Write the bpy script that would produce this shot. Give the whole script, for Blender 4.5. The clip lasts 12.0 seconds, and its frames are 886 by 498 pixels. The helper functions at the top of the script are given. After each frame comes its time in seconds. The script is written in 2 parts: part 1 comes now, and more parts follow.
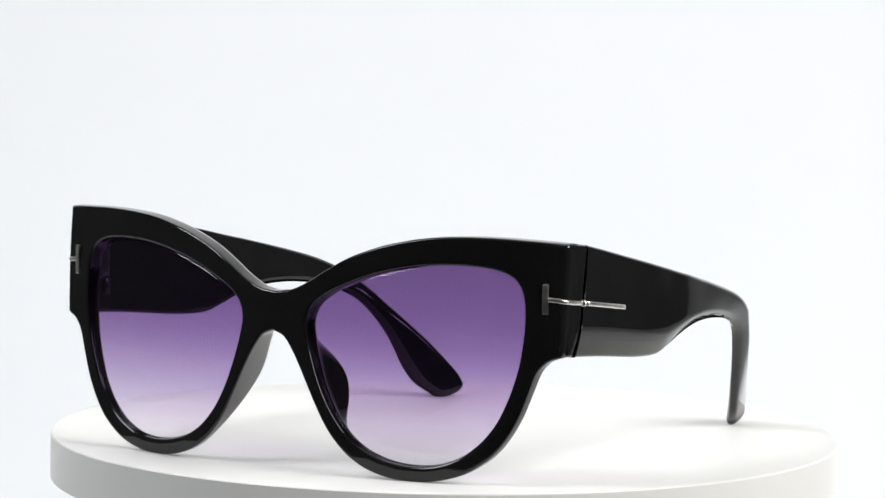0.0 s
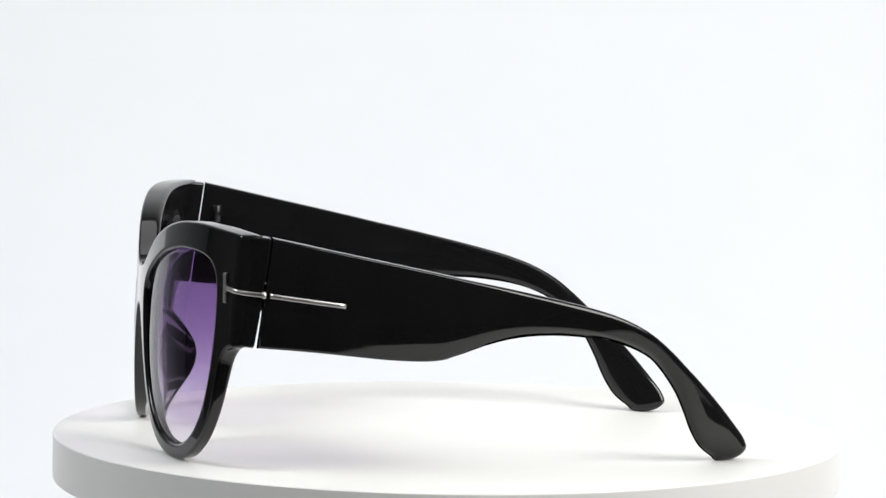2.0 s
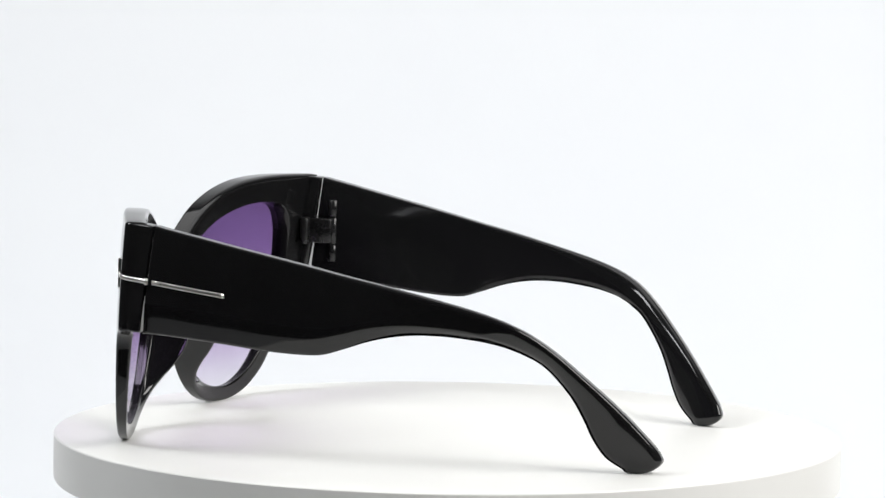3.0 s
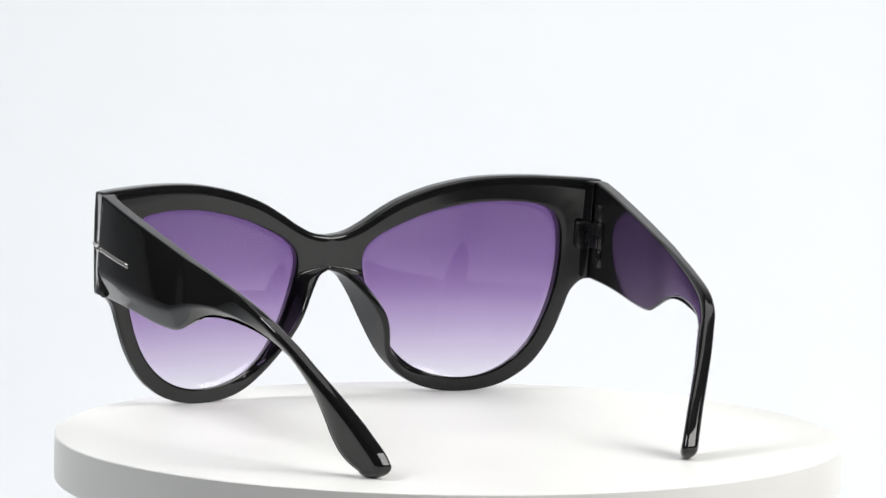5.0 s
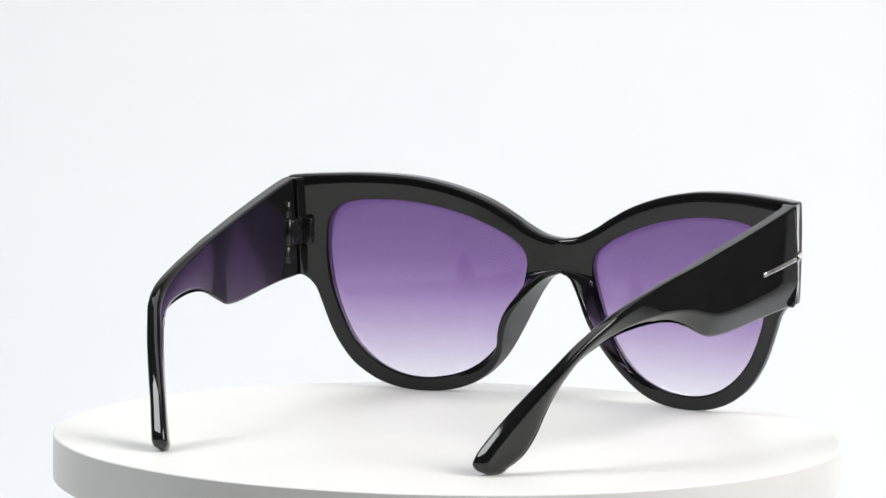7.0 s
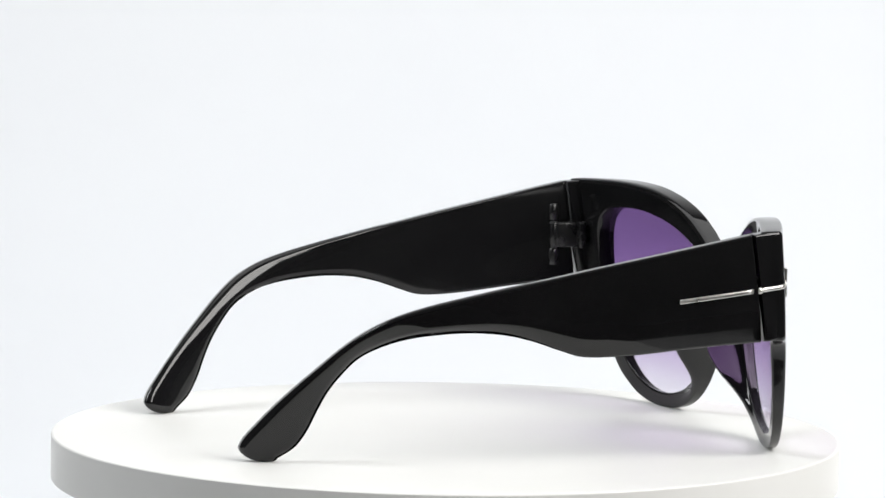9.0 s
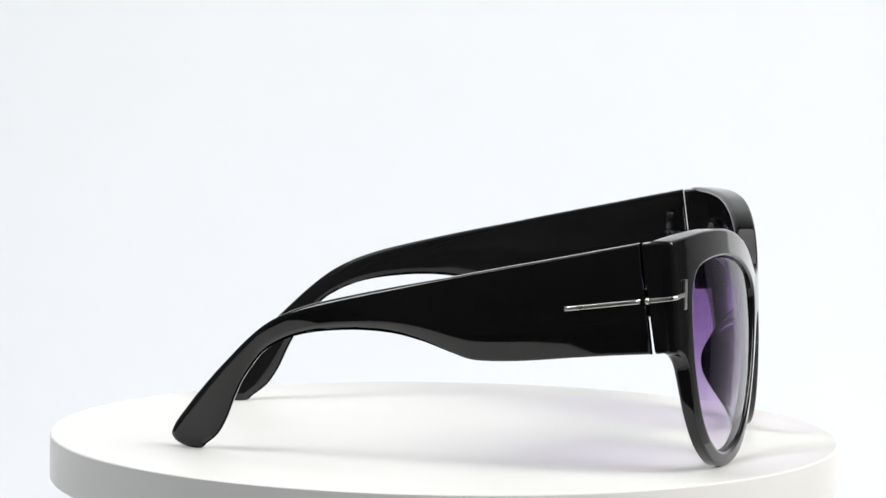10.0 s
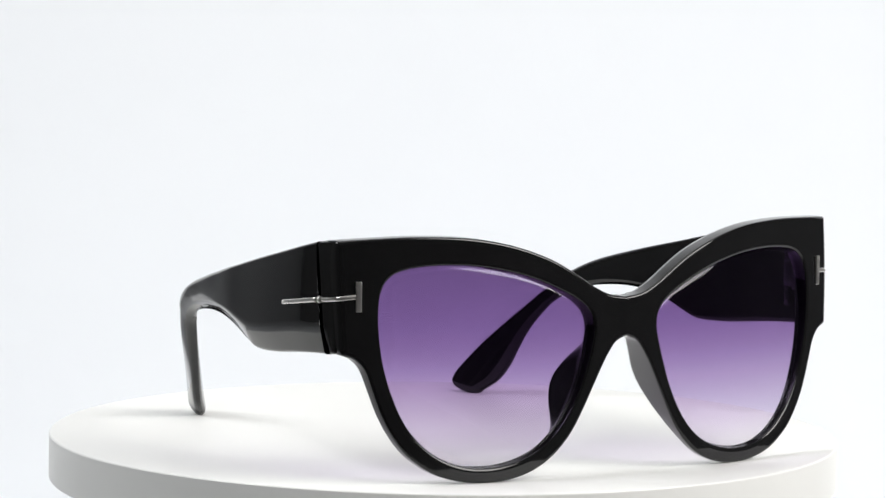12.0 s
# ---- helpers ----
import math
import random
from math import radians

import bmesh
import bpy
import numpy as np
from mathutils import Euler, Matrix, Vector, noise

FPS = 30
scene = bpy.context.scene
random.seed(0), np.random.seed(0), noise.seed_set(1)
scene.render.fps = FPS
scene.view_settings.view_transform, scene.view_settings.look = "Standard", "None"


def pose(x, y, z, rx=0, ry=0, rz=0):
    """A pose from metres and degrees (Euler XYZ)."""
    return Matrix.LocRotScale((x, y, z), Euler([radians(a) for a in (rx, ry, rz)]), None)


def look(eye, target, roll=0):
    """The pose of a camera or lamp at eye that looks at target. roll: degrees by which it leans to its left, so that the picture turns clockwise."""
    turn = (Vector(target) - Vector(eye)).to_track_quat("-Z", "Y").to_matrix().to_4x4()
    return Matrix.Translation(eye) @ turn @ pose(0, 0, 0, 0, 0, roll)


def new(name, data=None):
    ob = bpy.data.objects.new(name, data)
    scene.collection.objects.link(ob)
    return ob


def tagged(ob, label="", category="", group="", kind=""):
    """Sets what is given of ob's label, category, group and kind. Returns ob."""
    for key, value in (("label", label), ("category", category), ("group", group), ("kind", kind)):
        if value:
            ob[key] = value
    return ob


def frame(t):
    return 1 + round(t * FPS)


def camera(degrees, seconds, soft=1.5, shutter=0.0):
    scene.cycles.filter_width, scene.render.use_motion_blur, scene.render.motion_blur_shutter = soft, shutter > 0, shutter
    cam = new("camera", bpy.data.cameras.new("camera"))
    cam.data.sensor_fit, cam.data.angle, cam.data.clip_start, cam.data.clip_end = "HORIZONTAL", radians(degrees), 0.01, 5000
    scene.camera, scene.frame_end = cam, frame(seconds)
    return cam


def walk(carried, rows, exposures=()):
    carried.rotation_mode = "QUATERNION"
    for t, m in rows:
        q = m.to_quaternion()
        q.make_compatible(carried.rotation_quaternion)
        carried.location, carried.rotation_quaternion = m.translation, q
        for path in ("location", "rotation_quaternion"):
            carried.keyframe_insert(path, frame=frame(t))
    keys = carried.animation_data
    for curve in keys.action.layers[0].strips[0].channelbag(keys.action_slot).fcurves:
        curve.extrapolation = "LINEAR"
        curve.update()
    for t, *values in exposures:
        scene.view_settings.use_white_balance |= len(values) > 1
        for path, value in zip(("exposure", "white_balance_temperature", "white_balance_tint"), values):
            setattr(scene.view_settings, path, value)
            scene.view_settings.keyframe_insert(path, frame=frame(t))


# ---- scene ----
# ---- camera ----
TOP = 0.90          # height of the platter's upper face above the studio floor
EYE = Vector((0.0, -1.3, TOP + 0.1862))
AIM = EYE + Vector((-0.00117, 0.99451, -0.10461))
cam = camera(10.3, 12.0, soft=1.45)
walk(cam, [(0.0, look(EYE, AIM, 0.93)), (12.0, look(EYE, AIM, 0.93))])

# ---- light ----
scene.view_settings.exposure = 0.44
world = bpy.data.worlds.new("studio_air")
world.use_nodes = True
world.node_tree.nodes["Background"].inputs["Color"].default_value = (0.9, 0.95, 1.0, 1)
world.node_tree.nodes["Background"].inputs["Strength"].default_value = 0.05
scene.world = world


def softbox(name, eye, target, sx, sy, watts, color):
    data = bpy.data.lights.new(name, "AREA")
    data.shape, data.size, data.size_y, data.energy, data.color = "RECTANGLE", sx, sy, watts, color
    ob = new(name, data)
    ob.matrix_world = look(eye, target)
    return ob


softbox("key_softbox", (1.1, -0.65, TOP + 0.93), (0, 0, TOP), 1.0, 1.0, 21, (1.0, 0.985, 0.96))
softbox("fill_softbox", (-1.0, -0.35, TOP + 1.1), (0, 0, TOP), 0.6, 0.6, 9.5, (0.96, 0.98, 1.0))
softbox("overhead_softbox", (0.0, 0.25, TOP + 1.25), (0, 0.05, TOP), 1.1, 0.9, 3.5, (1.0, 1.0, 1.0))
# two unseen panels added so the temple sides catch a pale reflection
softbox("added_rear_panel_east", (0.54, 0.93, TOP + 0.06), (0, 0, TOP - 0.02), 0.4, 0.8, 0.6, (1.0, 1.0, 1.0))
softbox("added_rear_panel_west", (-0.51, 0.94, TOP + 0.06), (0, 0, TOP - 0.02), 0.42, 0.8, 0.55, (1.0, 1.0, 1.0))
# low strip added out of view, only to brighten the paper
softbox("added_backdrop_light", (0.2, 0.5, TOP - 0.29), (0.2, 1.05, TOP + 0.15), 1.7, 0.12, 0.95, (0.85, 0.93, 1.0))


# ---- materials ----
def material(name):
    m = bpy.data.materials.new(name)
    m.use_nodes = True
    nt = m.node_tree
    return m, nt, nt.nodes["Principled BSDF"]


def noise_node(nt, scale, detail=4, coord="Object"):
    tc = nt.nodes.new("ShaderNodeTexCoord")
    n = nt.nodes.new("ShaderNodeTexNoise")
    n.inputs["Scale"].default_value, n.inputs["Detail"].default_value = scale, detail
    nt.links.new(tc.outputs[coord], n.inputs["Vector"])
    return n


def ranged(nt, value, lo, hi, a=0.3, b=0.7):
    r = nt.nodes.new("ShaderNodeMapRange")
    r.inputs["From Min"].default_value, r.inputs["From Max"].default_value = a, b
    r.inputs["To Min"].default_value, r.inputs["To Max"].default_value = lo, hi
    nt.links.new(value, r.inputs["Value"])
    return r.outputs["Result"]


def surface(name, c0, c1, rough0, rough1, scale, bump_scale, bump=0.1, dist=0.0002, metal=0.0, spec=0.5):
    m, nt, p = material(name)
    n = noise_node(nt, scale)
    mix = nt.nodes.new("ShaderNodeMix")
    mix.data_type = "RGBA"
    mix.inputs[6].default_value, mix.inputs[7].default_value = (*c0, 1), (*c1, 1)
    nt.links.new(ranged(nt, n.outputs["Fac"], 0, 1), mix.inputs[0])
    nt.links.new(mix.outputs[2], p.inputs["Base Color"])
    nt.links.new(ranged(nt, n.outputs["Fac"], rough0, rough1), p.inputs["Roughness"])
    p.inputs["Metallic"].default_value = metal
    p.inputs["Specular IOR Level"].default_value = spec
    fine = noise_node(nt, bump_scale, 3)
    b = nt.nodes.new("ShaderNodeBump")
    b.inputs["Strength"].default_value, b.inputs["Distance"].default_value = bump, dist
    nt.links.new(fine.outputs["Fac"], b.inputs["Height"])
    nt.links.new(b.outputs["Normal"], p.inputs["Normal"])
    return m


BLACK = surface("black_acetate", (0.0065, 0.0065, 0.007), (0.009, 0.009, 0.0095), 0.03, 0.09, 60, 45, 0.05, 0.0005, spec=0.44)
HINGE = surface("hinge_plastic", (0.006, 0.006, 0.007), (0.012, 0.012, 0.012), 0.2, 0.35, 300, 900, 0.15, 0.0001)
SILVER = surface("polished_steel", (0.72, 0.70, 0.67), (0.8, 0.78, 0.75), 0.26, 0.38, 400, 2500, 0.1, 0.00005, metal=1.0)
PLATTER = surface("white_platter", (0.80, 0.80, 0.775), (0.83, 0.83, 0.81), 0.38, 0.5, 25, 700, 0.12, 0.00008, spec=0.35)
PAPER = surface("white_paper", (0.82, 0.83, 0.85), (0.85, 0.86, 0.875), 0.85, 0.95, 3, 300, 0.08, 0.0003, spec=0.1)
WALL = surface("studio_wall_paint", (0.19, 0.19, 0.19), (0.22, 0.22, 0.22), 0.8, 0.9, 2, 120, 0.1, 0.001, spec=0.2)
FLOOR = surface("dark_studio_floor", (0.018, 0.018, 0.019), (0.028, 0.028, 0.028), 0.6, 0.8, 3, 150, 0.15, 0.001, spec=0.2)
DARK_WALL = surface("dark_studio_paint", (0.05, 0.05, 0.05), (0.06, 0.06, 0.06), 0.8, 0.9, 2, 120, 0.1, 0.001, spec=0.2)


def lens_material():
    """Violet tint, dense above and clear below, with a polished face."""
    m, nt, p = material("gradient_violet_lens")
    nt.nodes.remove(p)
    out = nt.nodes["Material Output"]
    tc = nt.nodes.new("ShaderNodeTexCoord")
    sep = nt.nodes.new("ShaderNodeSeparateXYZ")
    nt.links.new(tc.outputs["Object"], sep.inputs[0])
    pos = ranged(nt, sep.outputs["Z"], 0, 1, 0.0, 0.06)
    ramp = nt.nodes.new("ShaderNodeValToRGB")
    ramp.color_ramp.interpolation = "B_SPLINE"
    stops = [(0.05, (0.94, 0.93, 0.95)), (0.2, (0.85, 0.80, 0.90)), (0.42, (0.635, 0.525, 0.72)),
             (0.62, (0.46, 0.34, 0.565)), (0.92, (0.385, 0.285, 0.475))]
    e = ramp.color_ramp.elements
    while len(e) < len(stops):
        e.new(0.5)
    for el, (at, c) in zip(e, stops):
        el.position, el.color = at, (*c, 1)
    nt.links.new(pos, ramp.inputs["Fac"])
    clear = nt.nodes.new("ShaderNodeBsdfTransparent")
    nt.links.new(ramp.outputs["Color"], clear.inputs["Color"])
    gloss = nt.nodes.new("ShaderNodeBsdfGlossy")
    gloss.inputs["Roughness"].default_value = 0.02
    gloss.inputs["Color"].default_value = (0.95, 0.95, 0.97, 1)
    facing = nt.nodes.new("ShaderNodeLayerWeight")
    facing.inputs["Blend"].default_value = 0.5
    power = nt.nodes.new("ShaderNodeMath")
    power.operation = "POWER"
    power.inputs[1].default_value = 5.0
    nt.links.new(facing.outputs["Facing"], power.inputs[0])
    fr = nt.nodes.new("ShaderNodeMath")
    fr.operation = "MULTIPLY_ADD"
    fr.inputs[1].default_value, fr.inputs[2].default_value = 0.5, 0.034
    nt.links.new(power.outputs[0], fr.inputs[0])
    mix = nt.nodes.new("ShaderNodeMixShader")
    nt.links.new(fr.outputs[0], mix.inputs[0])
    nt.links.new(clear.outputs[0], mix.inputs[1])
    nt.links.new(gloss.outputs[0], mix.inputs[2])
    nt.links.new(mix.outputs[0], out.inputs["Surface"])
    return m


LENS = lens_material()


# ---- mesh helpers ----
def part(name, bm, mat, parent=None, label="", smooth=True, weighted=False):
    bmesh.ops.recalc_face_normals(bm, faces=bm.faces)
    me = bpy.data.meshes.new(name)
    for f in bm.faces:
        f.smooth = smooth
    bm.to_mesh(me)
    bm.free()
    me.materials.append(mat)
    ob = new(name, me)
    ob.parent = parent
    if weighted:
        w = ob.modifiers.new("weighted", "WEIGHTED_NORMAL")
        w.keep_sharp = True
    return tagged(ob, label=label)


def spline(points, per=8, closed=False):
    """A smooth curve (Catmull-Rom) through control points."""
    p = [np.array(q, float) for q in points]
    n, out = len(p), []
    for i in range(n if closed else n - 1):
        if closed:
            a, b, c, d = p[i - 1], p[i], p[(i + 1) % n], p[(i + 2) % n]
        else:
            a, b, c, d = p[max(i - 1, 0)], p[i], p[i + 1], p[min(i + 2, n - 1)]
        for k in range(per):
            u = k / per
            out.append(0.5 * (2 * b + (c - a) * u + (2 * a - 5 * b + 4 * c - d) * u * u + (3 * b - a - 3 * c + d) * u ** 3))
    if not closed:
        out.append(p[-1])
    return np.array(out)


def resample(poly, step):
    d = np.r_[0, np.cumsum(np.linalg.norm(np.diff(poly, axis=0), axis=1))]
    n = max(2, int(d[-1] / step) + 1)
    s = np.linspace(0, d[-1], n)
    return np.stack([np.interp(s, d, poly[:, k]) for k in range(poly.shape[1])], 1)


def loft(rings, caps=True):
    bm = bmesh.new()
    vs = [[bm.verts.new(v) for v in r] for r in rings]
    n = len(rings[0])
    for a, b in zip(vs, vs[1:]):
        for i in range(n):
            bm.faces.new((a[i], a[(i + 1) % n], b[(i + 1) % n], b[i]))
    if caps:
        bm.faces.new(vs[0][::-1])
        bm.faces.new(vs[-1])
    return bm


def lathe(profile, segments=128):
    rings = []
    for i in range(segments):
        a = 2 * math.pi * i / segments
        rings.append([(r * math.cos(a), r * math.sin(a), z) for r, z in profile])
    bm = bmesh.new()
    vs = [[bm.verts.new(v) for v in r] for r in rings]
    for i in range(segments):
        a, b = vs[i], vs[(i + 1) % segments]
        for k in range(len(profile) - 1):
            bm.faces.new((a[k], b[k], b[k + 1], a[k + 1]))
    bm.faces.new([r[0] for r in vs])
    bm.faces.new([r[-1] for r in vs])
    return bm


def block(size, at, bevel=0.0, turn=None, segments=2):
    bm = bmesh.new()
    bmesh.ops.create_cube(bm, size=1.0)
    bmesh.ops.scale(bm, vec=size, verts=bm.verts)
    if bevel:
        bmesh.ops.bevel(bm, geom=list(bm.edges), offset=bevel, segments=segments, affect="EDGES", profile=0.5)
    if turn is not None:
        bmesh.ops.transform(bm, matrix=turn, verts=bm.verts)
    bmesh.ops.translate(bm, vec=at, verts=bm.verts)
    return bm


def join(*bms):
    out = bmesh.new()
    for b in bms:
        me = bpy.data.meshes.new("piece")
        b.to_mesh(me)
        b.free()
        out.from_mesh(me)
        bpy.data.meshes.remove(me)
    return out


def rounded_section(w, h, r, n=5, side=1):
    """A rounded rectangle about the origin, its upright sides cut into so many lengths."""
    r = min(r, w / 2 * 0.98, h / 2 * 0.98)
    pts = []
    for cx, cy, a0 in ((1, 1, 0), (-1, 1, 90), (-1, -1, 180), (1, -1, 270)):
        for k in range(n):
            a = radians(a0 + 90 * k / (n - 1))
            pts.append((cx * (w / 2 - r) + r * math.cos(a), cy * (h / 2 - r) + r * math.sin(a)))
    out = []
    for p, q in zip(pts, pts[1:] + pts[:1]):
        out.append(p)
        if abs(p[0] - q[0]) < 1e-9 and side > 1:
            out += [(p[0], p[1] + (q[1] - p[1]) * m / side) for m in range(1, side)]
    return out


# ---- studio ----
TABLE = TOP - 0.35


def studio():
    def slab(name, size, at, mat, label, cat):
        ob = part(name, block(size, at), mat, smooth=False)
        return tagged(ob, label, cat, kind="structure")
    slab("floor", (4.2, 8.4, 0.1), (0, -2.4, -0.05), FLOOR, "dark matt studio floor", "floor")
    slab("ceiling", (4.2, 8.4, 0.1), (0, -2.4, 2.75), WALL, "grey painted studio ceiling", "ceiling")
    slab("wall_north", (4.2, 0.1, 2.7), (0, 1.85, 1.35), WALL, "grey painted studio wall behind the paper", "wall")
    slab("wall_south", (4.2, 0.1, 2.7), (0, -6.65, 1.35), DARK_WALL, "dark grey painted studio wall", "wall")
    slab("wall_east", (0.1, 8.4, 2.7), (2.15, -2.4, 1.35), WALL, "grey painted studio wall", "wall")
    slab("wall_west", (0.1, 8.4, 2.7), (-2.15, -2.4, 1.35), WALL, "grey painted studio wall", "wall")
    slab("plinth", (3.2, 1.3, TABLE - 0.006), (0, 0.3, TABLE / 2 - 0.003), WALL, "grey painted studio plinth under the paper", "plinth")
    # seamless paper, hung from above, swept forward over the plinth under the turntable
    prof = [(1.05, 2.4), (1.05, 1.6), (1.05, 1.1), (1.05, 0.8)]
    for k in range(0, 9):
        a = radians(90 * k / 8)
        prof.append((1.05 - 0.14 * (1 - math.cos(a)), TABLE + 0.14 - 0.14 * math.sin(a)))
    prof += [(0.5, TABLE), (0.0, TABLE), (-0.34, TABLE)]
    bm = bmesh.new()
    rows = []
    for y, z in prof:
        rows.append([[bm.verts.new((x, y + d, z - d)) for x in (-1.55, 1.55)] for d in (0.0, 0.004)])
    for a, b in zip(rows, rows[1:]):
        for s in (0, 1):
            bm.faces.new((a[s][0], a[s][1], b[s][1], b[s][0]))
        for e in (0, 1):
            bm.faces.new((a[0][e], a[1][e], b[1][e], b[0][e]))
    for r in (rows[0], rows[-1]):
        bm.faces.new((r[0][0], r[0][1], r[1][1], r[1][0]))
    tagged(part("backdrop", bm, PAPER), "seamless white paper backdrop", "backdrop", kind="structure")


# ---- turntable ----
RADIUS, THICK = 0.1049, 0.0125


def turntable():
    r, t = RADIUS, THICK
    prof = [(0.0005, 0.0), (r * 0.5, 0.0), (r - 0.0007, 0.0), (r - 0.0004, -0.00006), (r - 0.00012, -0.00022), (r, -0.0005),
            (r, -t + 0.0008), (r - 0.0003, -t + 0.0003), (r - 0.0008, -t), (0.0005, -t)]
    disc = part("turntable_platter", lathe(prof, 256), PLATTER, weighted=True)
    tagged(disc, "round matt white turntable platter, slowly turning", "turntable")
    z = TOP - THICK - TABLE - 0.001
    prof = [(0.0005, 0.0), (0.17, 0.0), (0.172, 0.004), (0.17, 0.012), (0.04, 0.02), (0.032, 0.05), (0.03, z - 0.09),
            (0.05, z - 0.06), (0.062, z - 0.05), (0.062, z - 0.004), (0.058, z), (0.0005, z)]
    stand = part("turntable_stand", lathe(prof, 64), PLATTER)
    stand.matrix_world = pose(0, 0, TABLE + 0.001)
    tagged(stand, "white turntable stand under the platter", "stand")
    return disc


# ---- sunglasses: millimetres in the plans, x to one side, y forward, z up ----
MM = 0.001
Y0, WRAP, BOW, TILT = 82.6, 0.00276, 0.0012, -0.025

EYE_C = (38.0, 32.0)

OUTER = [(0, 45.4), (5, 46.2), (10, 48.6), (15, 51.8), (21, 55.2), (27.5, 57.8), (34, 59.7), (42, 61.2), (50, 61.8), (58, 61.9),
         (66, 61.6), (73.0, 61.2), (75.5, 60.9), (76.0, 60.2), (76.1, 54), (76.0, 47), (75.8, 40), (75.5, 33.6), (74.8, 32.7), (72.1, 31.6), (69.7, 28.8), (68.0, 24),
         (65.9, 18), (63.3, 12.8), (60.0, 8.2), (56.2, 4.9), (51.5, 2.2), (45.5, 0.5), (39.5, 0), (33, 0.5), (27, 2.3), (22, 5.3), (18, 9.2),
         (15, 13.4), (12, 19), (9.5, 24), (7.3, 28.3), (5, 32), (3, 34.3), (0, 35.5)]
OPENING = [(66.5, 42), (66, 47.5), (64, 51.5), (60, 53.7), (53.5, 54.6), (46, 54.6), (40, 54), (33.7, 52.8), (27.5, 51.1), (21.2, 48.6),
           (15.0, 45.5), (11.0, 42.1), (9.7, 38.3), (10.3, 34), (11.9, 28.3), (14.3, 21.8), (17.5, 15.7), (21.3, 10.9), (26, 7.2), (32, 4.8),
           (38.5, 3.8), (45, 4.3), (51, 6.6), (56, 10.4), (60.0, 15.5), (63.0, 22), (65.1, 29), (66.2, 36)]


def face_y(x, z):
    """The bowed front face of the frame."""
    return Y0 - WRAP * x * x - BOW * (z - 33) ** 2 + TILT * (z - 33)


def polar(poly):
    d = poly - np.array(EYE_C)
    a = np.arctan2(d[:, 1], d[:, 0])
    o = np.argsort(a)
    return a[o], np.hypot(d[:, 0], d[:, 1])[o]


HOLE_A, HOLE_R = polar(spline(OPENING, 10, True))


def opening_at(a):
    r = np.interp(a, HOLE_A, HOLE_R, period=2 * math.pi)
    return np.array(EYE_C) + r * np.array((math.cos(a), math.sin(a)))


def front_frame(parent):
    outer = resample(spline(OUTER, 10), 0.9)
    tang = np.gradient(outer, axis=0)
    nrm = np.stack([-tang[:, 1], tang[:, 0]], 1)
    for _ in range(4):
        nrm[1:-1] = nrm[:-2] + 2 * nrm[1:-1] + nrm[2:]
        nrm /= np.linalg.norm(nrm, axis=1)[:, None]
    outer[0, 0] = outer[-1, 0] = 0
    nrm[0], nrm[-1] = (0, 1), (0, -1)
    mid = [(np.array((0, z)), np.array((-1.0, 0)), 0) for z in np.linspace(35.5, 45.4, 9)[1:-1]]
    loop = [(p, n, 1) for p, n in zip(outer, nrm)] + mid
    bm = bmesh.new()
    both = []
    for sg in (1, -1):
        table = []
        for p, n, edge in loop:
            a = math.atan2(p[1] - EYE_C[1], p[0] - EYE_C[0])
            h = opening_at(a)
            u = p - h
            width = np.linalg.norm(u)
            u = u / width
            r = 0.65 + 0.5 * min(max((p[0] - 69.5) / 6.0, 0), 1)
            rb = 1.2
            lip = 0.25
            # the nose side swells back into the moulded pads
            pad = max(0.0, -n[0]) ** 1.5 * edge * math.exp(-((p[1] - 23.0) / 12.0) ** 2)
            rim = 4.5
            back = rim + 11.5 * pad
            prof = [(h, 2.2), (h, 0.7), (h + 0.25 * u, 0.2), (h + 0.8 * u, 0.0), (h + 1.2 * u, 0.0)]
            e = p - n * r * 1.3 * edge
            s = h + 1.2 * u
            prof += [(s + (e - s) * k, 0.0) for k in (0.25, 0.5, 0.75, 1.0)]
            if edge:
                prof += [(p - n * r, 0.0), (p - n * r * 0.62, 0.08 * r), (p - n * r * 0.293, 0.293 * r), (p - n * r * 0.08, 0.62 * r), (p, r)]
                q = p + np.array((2.2, 0)) * pad
                prof += [(q, back - rb), (q - n * 0.26, back - 0.26), (q - n * rb, back)]
            else:
                q = p
                prof += [(p, 0.0)] * 5 + [(p, back)] * 3
            s, e = q - n * 1.2 * edge * (1 + 0.5 * pad), h + 0.4 * u
            prof += [(s + (e - s) * k, back + (rim - back) * k ** 3.5) for k in (0.0, 0.3, 0.55, 0.75, 0.9, 1.0)]
            prof += [(h - 0.1 * u, rim - 0.02), (h - 0.6 * lip * u, rim - 0.25), (h - lip * u, rim - 0.7), (h - lip * u, 3.3)]
            # the brow is thicker than the lower rim
            prof = [(w, d + 0.062 * (w[1] - 33) * min(max((d - 2.2) / 2.3, 0), 1)) for w, d in prof]
            table.append([bm.verts.new((sg * w[0] * MM, (face_y(w[0], w[1]) - d) * MM, w[1] * MM)) for w, d in prof])
        both.append(table)
        n, m = len(table), len(table[0])
        for i in range(n):
            a, b = table[i], table[(i + 1) % n]
            for k in range(m):
                f = (a[k], a[(k + 1) % m], b[(k + 1) % m], b[k])
                if all(abs(v.co.x) < 1e-6 for v in f):
                    continue
                bm.faces.new(f if sg > 0 else f[::-1])
    bmesh.ops.remove_doubles(bm, verts=bm.verts, dist=0.00002)
    return part("front_frame", bm, BLACK, parent, "glossy black cat-eye frame front with moulded nose pads", weighted=True)


def bowl(x, z):
    """The lenses are rounder than the frame."""
    return 1.0 - 0.0020 * (z - 28) ** 2 - 0.0022 * (x - 38) ** 2


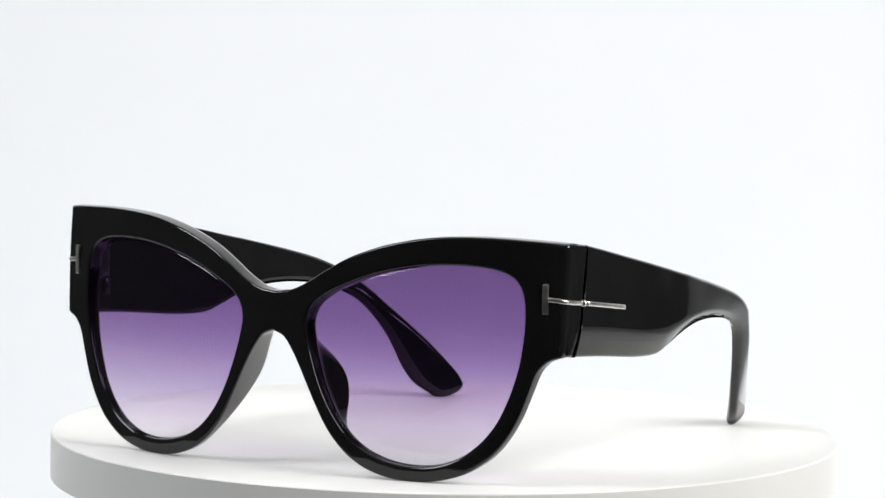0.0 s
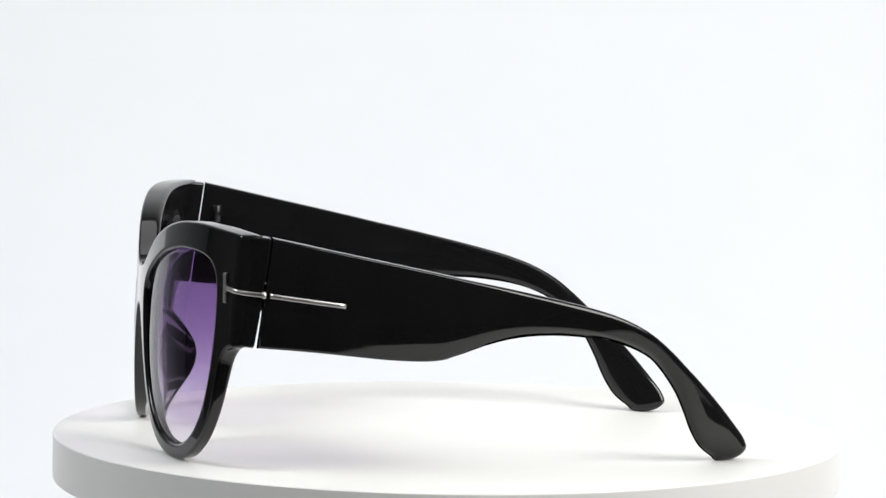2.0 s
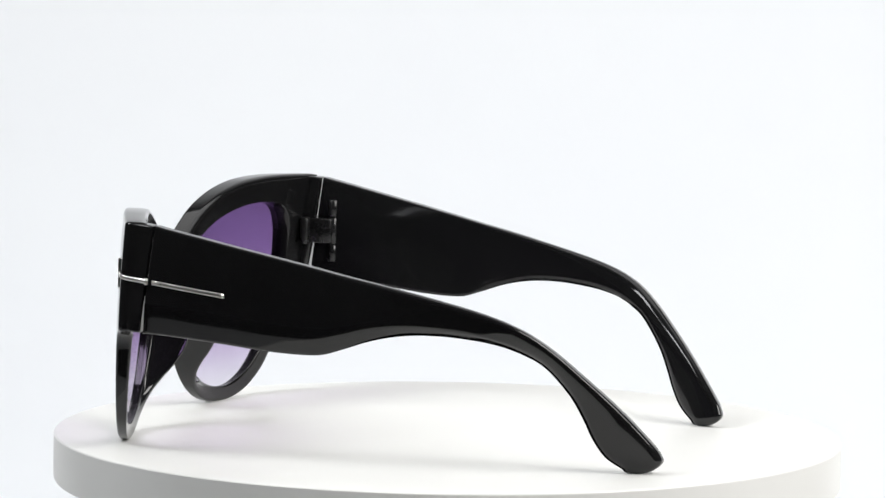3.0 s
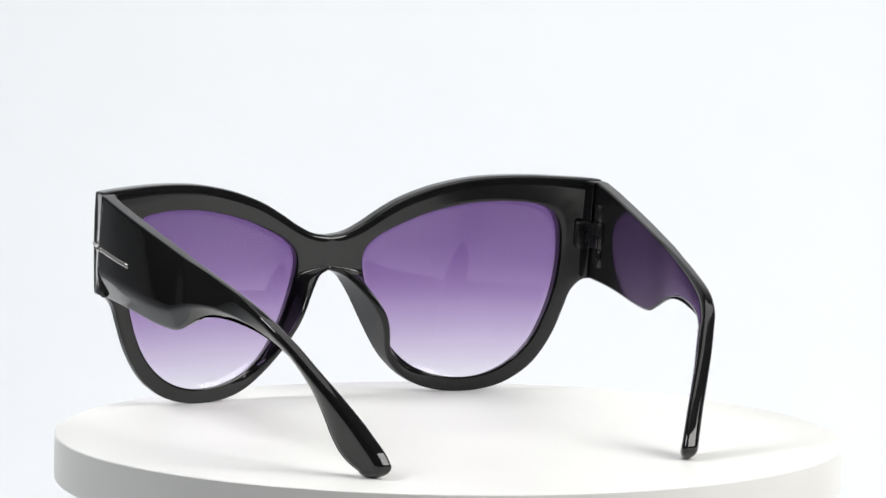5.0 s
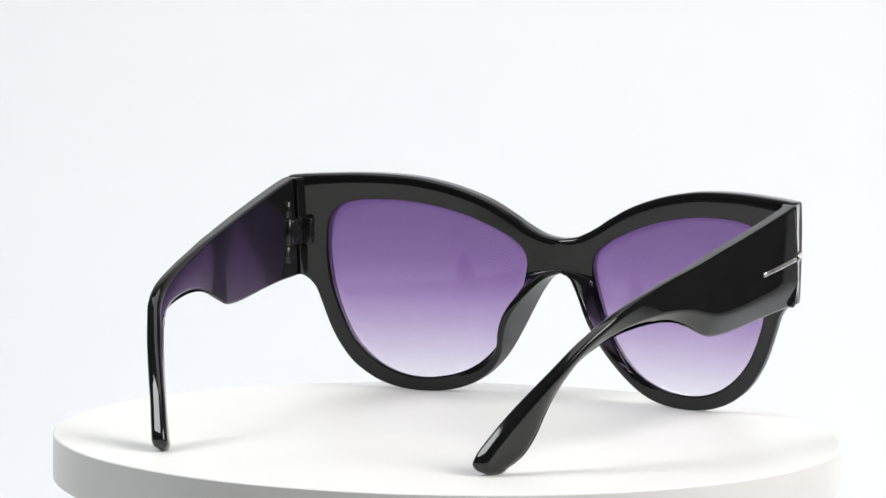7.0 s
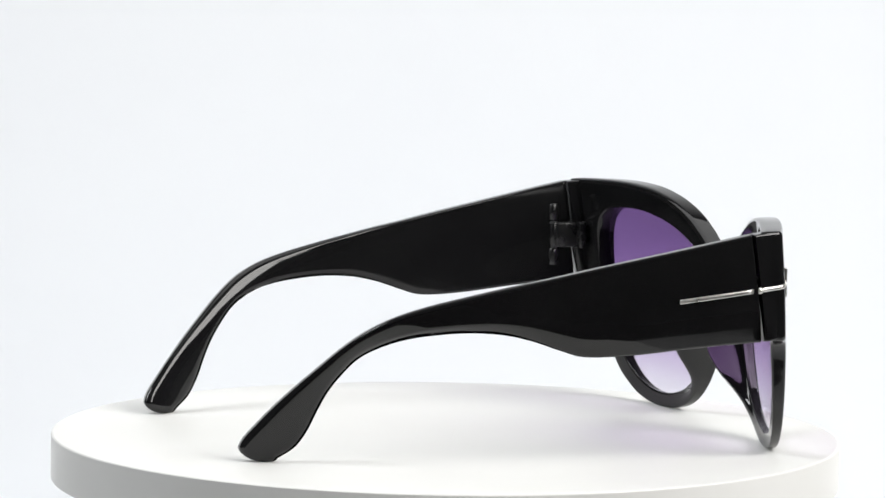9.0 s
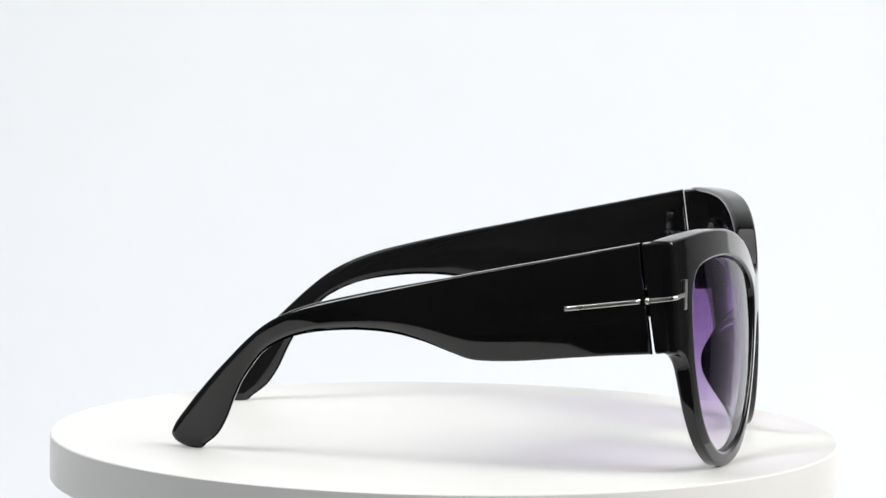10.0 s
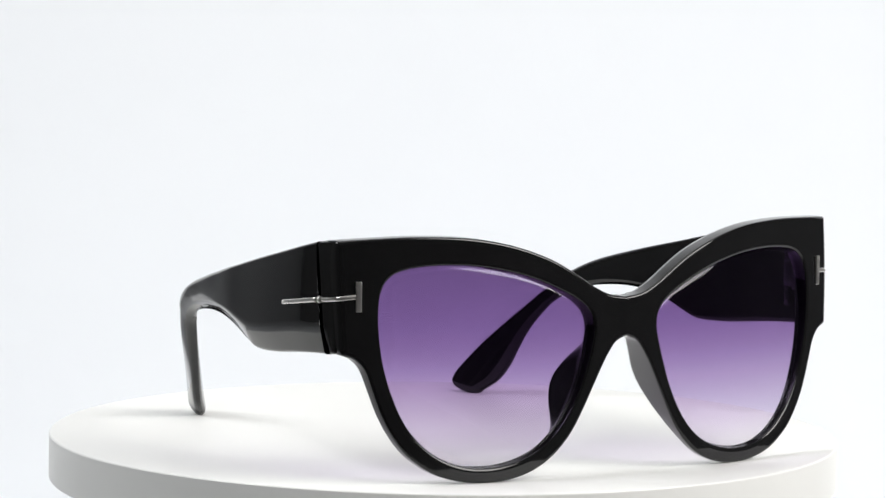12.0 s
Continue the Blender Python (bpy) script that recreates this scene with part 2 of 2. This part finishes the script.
def lens(sg, parent):
    n, rings = 160, 12
    bm = bmesh.new()
    sheets = []
    for depth in (0.5, 1.8):
        grid = []
        for j in range(1, rings + 1):
            row = []
            for i in range(n):
                a = -math.pi + 2 * math.pi * i / n
                p = np.array(EYE_C) + (opening_at(a) - np.array(EYE_C)) * (j / rings) * 1.012
                row.append(bm.verts.new((sg * p[0] * MM, (face_y(p[0], p[1]) - depth + bowl(p[0], p[1])) * MM, p[1] * MM)))
            grid.append(row)
        c = bm.verts.new((sg * EYE_C[0] * MM, (face_y(*EYE_C) - depth + bowl(*EYE_C)) * MM, EYE_C[1] * MM))
        for i in range(n):
            bm.faces.new((c, grid[0][i], grid[0][(i + 1) % n]))
            for j in range(rings - 1):
                bm.faces.new((grid[j][i], grid[j + 1][i], grid[j + 1][(i + 1) % n], grid[j][(i + 1) % n]))
        sheets.append(grid[-1])
    for i in range(n):
        bm.faces.new((sheets[0][i], sheets[0][(i + 1) % n], sheets[1][(i + 1) % n], sheets[1][i]))
    return part("lens", bm, LENS, parent, "violet gradient sunglass lens, clear towards the bottom", weighted=True)


def endpiece(sg, parent):
    """The block behind the outer end of the front, to which the hinge is fixed."""
    rings = []
    for i, (y_top, y_bot, x, z_top, z_bot, th) in enumerate(((65.0, 65.3, 75.4, 60.3, 33.3, 4.0), (63.6, 63.8, 75.9, 60.6, 32.9, 4.5), (62.0, 62.6, 76.1, 60.7, 32.7, 4.7),
                                              (59.6, 61.9, 76.4, 60.5, 32.6, 4.7), (57.6, 61.4, 76.8, 60.3, 32.6, 4.6), (57.3, 61.1, 76.7, 60.1, 32.8, 4.3))):
        ring = []
        for a, b in rounded_section(th, z_top - z_bot, 0.7, 5, 16):
            v = 2 * b / (z_top - z_bot)
            if a > 0 and v < -0.5:      # the bevel of the temple runs out here
                a -= 0.45 * max(i - 1, 0) * (-0.5 - v) / 0.5
            z = (z_top + z_bot) / 2 + b
            u = (z - z_bot) / (z_top - z_bot)
            ring.append((sg * (x - th / 2 + a) * MM, (y_bot + (y_top - y_bot) * u) * MM, z * MM))
        rings.append(ring)
    return part("endpiece", loft(rings), BLACK, parent, weighted=True)


PIVOT = (74.5, 57.5)      # hinge axis, seen from above
PLAN = [(62, 77.1), (57, 77.0), (46, 76.5), (28, 74.9), (10, 72.9), (0, 71.8), (-13, 69.7), (-22, 68.0), (-32, 65.9), (-39, 63.6), (-44, 61.0),
        (-50, 57.5), (-56, 53.5), (-62, 49.3), (-68, 45.4), (-74, 41.5)]
STATIONS = [(56.4, 60.2, 60.1, 32.4), (55.9, 60.1, 59.4, 32.3), (48, 58.4, 50, 31.6), (38, 56.2, 40, 30.6), (25, 53.4, 26, 29.1), (15, 51.2, 15, 28.8), (8, 49.6, 9, 30.3),
            (0, 47.9, 1, 33), (-8, 46.1, -7, 34.6), (-18, 43.7, -16, 34.9), (-27, 41.3, -25.5, 34), (-34.2, 38.7, -32, 32.6), (-40.6, 35.2, -37.3, 30.5),
            (-46.2, 30.6, -41.6, 27.8), (-51.6, 25.2, -45.2, 23.7), (-56.5, 20.1, -48.4, 19.0), (-61.3, 14.7, -50.8, 14.0), (-65.2, 9.9, -53.0, 8.7),
            (-68, 6.2, -55.8, 4.2), (-69.1, 3.8, -59.6, 1.1)]


def plan_x(y):
    return float(np.interp(y, *PLAN_CURVE))


_c = spline(sorted(PLAN), 8)
PLAN_CURVE = (_c[:, 0], _c[:, 1])


def temple(sg, parent):
    rings = []
    curve = spline(STATIONS, 5)
    total = len(curve)
    end, tip = curve[-1], []
    mid = np.array(((end[0] + end[2]) / 2, (end[1] + end[3]) / 2))
    half = np.array((end[0] - end[2], end[1] - end[3])) / 2
    down = np.array((half[1], -half[0])) / np.linalg.norm(half) * -2.35
    down = down if down[1] < 0 else -down
    for a in (15, 30, 45, 58, 70, 80, 87):
        c, sn = math.cos(radians(a)), math.sin(radians(a))
        q0, q1 = mid + down * sn + half * c, mid + down * sn - half * c
        tip.append((q0[0], q0[1], q1[0], q1[1], c ** 0.85))
    rows = [(*c, 1.0) for c in curve] + tip
    for i, (yt, zt, yb, zb, k) in enumerate(rows):
        s = i / total
        th = (4.3 - 0.9 * min(s / 0.5, 1) + 1.1 * max(0, (s - 0.55) / 0.45)) * k
        h = math.hypot(yt - yb, zt - zb)
        leg = min(max((s - 0.42) / 0.22, 0), 1)     # the curved leg leans, the broad part has a bevel below
        ring = []
        for a, b in rounded_section(th, h, min(0.7 + 1.5 * min(max(s - 0.3, 0) / 0.35, 1), th * 0.47) * k, 7, 16):
            u = b / h + 0.5
            a *= 1 - (0.14 + 0.12 * leg) * (2 * b / h) ** 2
            v = 2 * b / h
            if v < -0.5 and a > 0:
                a -= 2.4 * (1 - leg) * min(max((s + 0.03) / 0.08, 0), 1) * k * ((-0.5 - v) / 0.5)
            a += (2.3 if a > 0 else 1.0) * leg * v * k
            y, z = yb + (yt - yb) * u, zb + (zt - zb) * u
            x = plan_x(y) - th / k * 0.5 + a
            ring.append((sg * (x - PIVOT[0]) * MM, (y - PIVOT[1]) * MM, z * MM))
        rings.append(ring)
    ob = part("temple", loft(rings), BLACK, parent, "broad glossy black temple arm curving down to its tip", weighted=True)
    ob.matrix_basis = pose(sg * PIVOT[0] * MM, PIVOT[1] * MM, 0, 0, 0, -3.05)
    # silver inlay along the outer side
    rings = []
    for y in np.linspace(57.3, 38.2, 12):
        z = 43.2 + (y - 38.2) / 19.8 * 2.75
        x = plan_x(y) + 0.05
        rings.append([(sg * (x - PIVOT[0] + 0.32 * math.cos(a)) * MM, (y - PIVOT[1]) * MM, (z + 0.62 * math.sin(a)) * MM)
                      for a in np.linspace(0, 2 * math.pi, 12, endpoint=False)])
    part("inlay_bar", loft(rings), SILVER, ob, "polished silver bar set along the temple")
    # hinge leaf and middle knuckle on the inner side
    at = lambda x, y, z: (sg * (x - PIVOT[0]) * MM, (y - PIVOT[1]) * MM, z * MM)
    bm = join(block((0.0018, 0.0034, 0.0048), at(74.2, 51.6, 51.6), 0.0004), block((0.0018, 0.0034, 0.0048), at(74.2, 52.0, 38.9), 0.0004),
              knuckle(at(73.3, 53.6, 51.6), 0.0048, 0.0014), knuckle(at(73.3, 53.8, 38.9), 0.0048, 0.0014))
    part("hinge_leaf", bm, HINGE, ob, "black moulded hinge leaf")
    return ob


def knuckle(at, h, r=0.0017):
    bm = lathe([(0.0001, -h / 2), (r * 0.8, -h / 2), (r, -h / 2 + 0.0003), (r, h / 2 - 0.0003), (r * 0.8, h / 2), (0.0001, h / 2)], 20)
    bmesh.ops.translate(bm, vec=at, verts=bm.verts)
    return bm


def hinge(sg, parent):
    at = lambda x, y, z: (sg * x * MM, y * MM, z * MM)
    bm = join(block((0.0026, 0.0075, 0.0070), at(72.8, 57.6, 45.2), 0.0005), block((0.0046, 0.0022, 0.0076), at(71.2, 61.2, 45.2), 0.0005), knuckle(at(73.1, 53.7, 45.2), 0.0076, 0.0013))
    part("hinge", bm, HINGE, parent, "black moulded hinge at the frame corner")


def corner_trim(sg, parent):
    """The silver crossbar on the front and the bar that runs from it round the corner."""
    slope = math.atan(2 * WRAP * 71.4)
    bm = block((0.00155, 0.0008, 0.0076), (sg * 71.4 * MM, (face_y(71.4, 47.3) + 0.1) * MM, 47.35 * MM), 0.00022, Matrix.Rotation(-sg * slope, 4, "Z"))
    part("crossbar", bm, SILVER, parent, "upright polished silver crossbar", smooth=False)
    path = spline([(71.4, 68.1), (73.2, 67.3), (74.4, 66.75), (75.35, 66.15), (75.95, 65.4), (76.15, 64.5), (76.2, 63.4), (76.3, 62.2), (76.6, 60.7), (76.95, 59.3)], 4)
    rings = []
    for i, (x, y) in enumerate(path):
        t = path[min(i + 1, len(path) - 1)] - path[max(i - 1, 0)]
        t = t / np.linalg.norm(t)
        z = 47.35 - 1.3 * i / (len(path) - 1)
        rings.append([(sg * (x + -t[1] * 0.32 * math.cos(a)) * MM, (y + t[0] * 0.32 * math.cos(a)) * MM, (z + 0.6 * math.sin(a)) * MM)
                      for a in np.linspace(0, 2 * math.pi, 12, endpoint=False)])
    bx, by, bz = 76.95, 59.0, 46.05
    collar = lathe([(0.0001, -0.0005), (0.0007, -0.0005), (0.0009, -0.0003), (0.0009, 0.0003), (0.0007, 0.0005), (0.0001, 0.0005)], 20)
    bmesh.ops.transform(collar, matrix=pose(sg * bx * MM, by * MM, bz * MM, 90), verts=collar.verts)
    part("trim_collar", collar, SILVER, parent, "small polished collar on the silver bar")
    part("trim_bar", loft(rings), SILVER, parent, "polished silver bar round the frame corner")


def sunglasses():
    top = new("sunglasses")
    tagged(top, "glossy black cat-eye sunglasses with violet gradient lenses on a white platter", "sunglasses")
    front_frame(top)
    for sg in (-1, 1):
        lens(sg, top)
        endpiece(sg, top)
        temple(sg, top)
        hinge(sg, top)
        corner_trim(sg, top)
    return top


studio()
platter = turntable()
glasses = sunglasses()


def motions():
    times = [0.0, 0.1] + [0.5 * k for k in range(1, 24)] + [11.9, 12.0]
    # an almost even turn; the motor runs a little ahead or behind by these degrees
    lag = {0.0: -0.64, 0.1: -0.5, 0.5: 0.14, 1.0: 0.04, 1.5: 0.36, 2.0: -0.17, 2.5: 0.43, 4.5: 0.25, 5.0: -0.2, 5.5: 0.3, 6.0: -0.08,
           6.5: 0.34, 7.0: -0.15, 9.0: -0.36, 9.5: 0.34, 10.0: 0.15, 10.5: 0.51, 11.0: -0.13, 11.5: -0.04, 11.9: -0.3, 12.0: -0.36}
    turn = lambda t: 148.63 - 24.5434 * t + lag.get(t, 0.0)
    walk(platter, [(t, pose(0, 0, TOP, 0, 0, turn(t)) @ pose(0.0006, -0.00033, 0)) for t in times])
    walk(glasses, [(t, pose(0, 0, TOP, 0, 0, turn(t)) @ pose(0.0005, 0, 0)) for t in times])


motions()
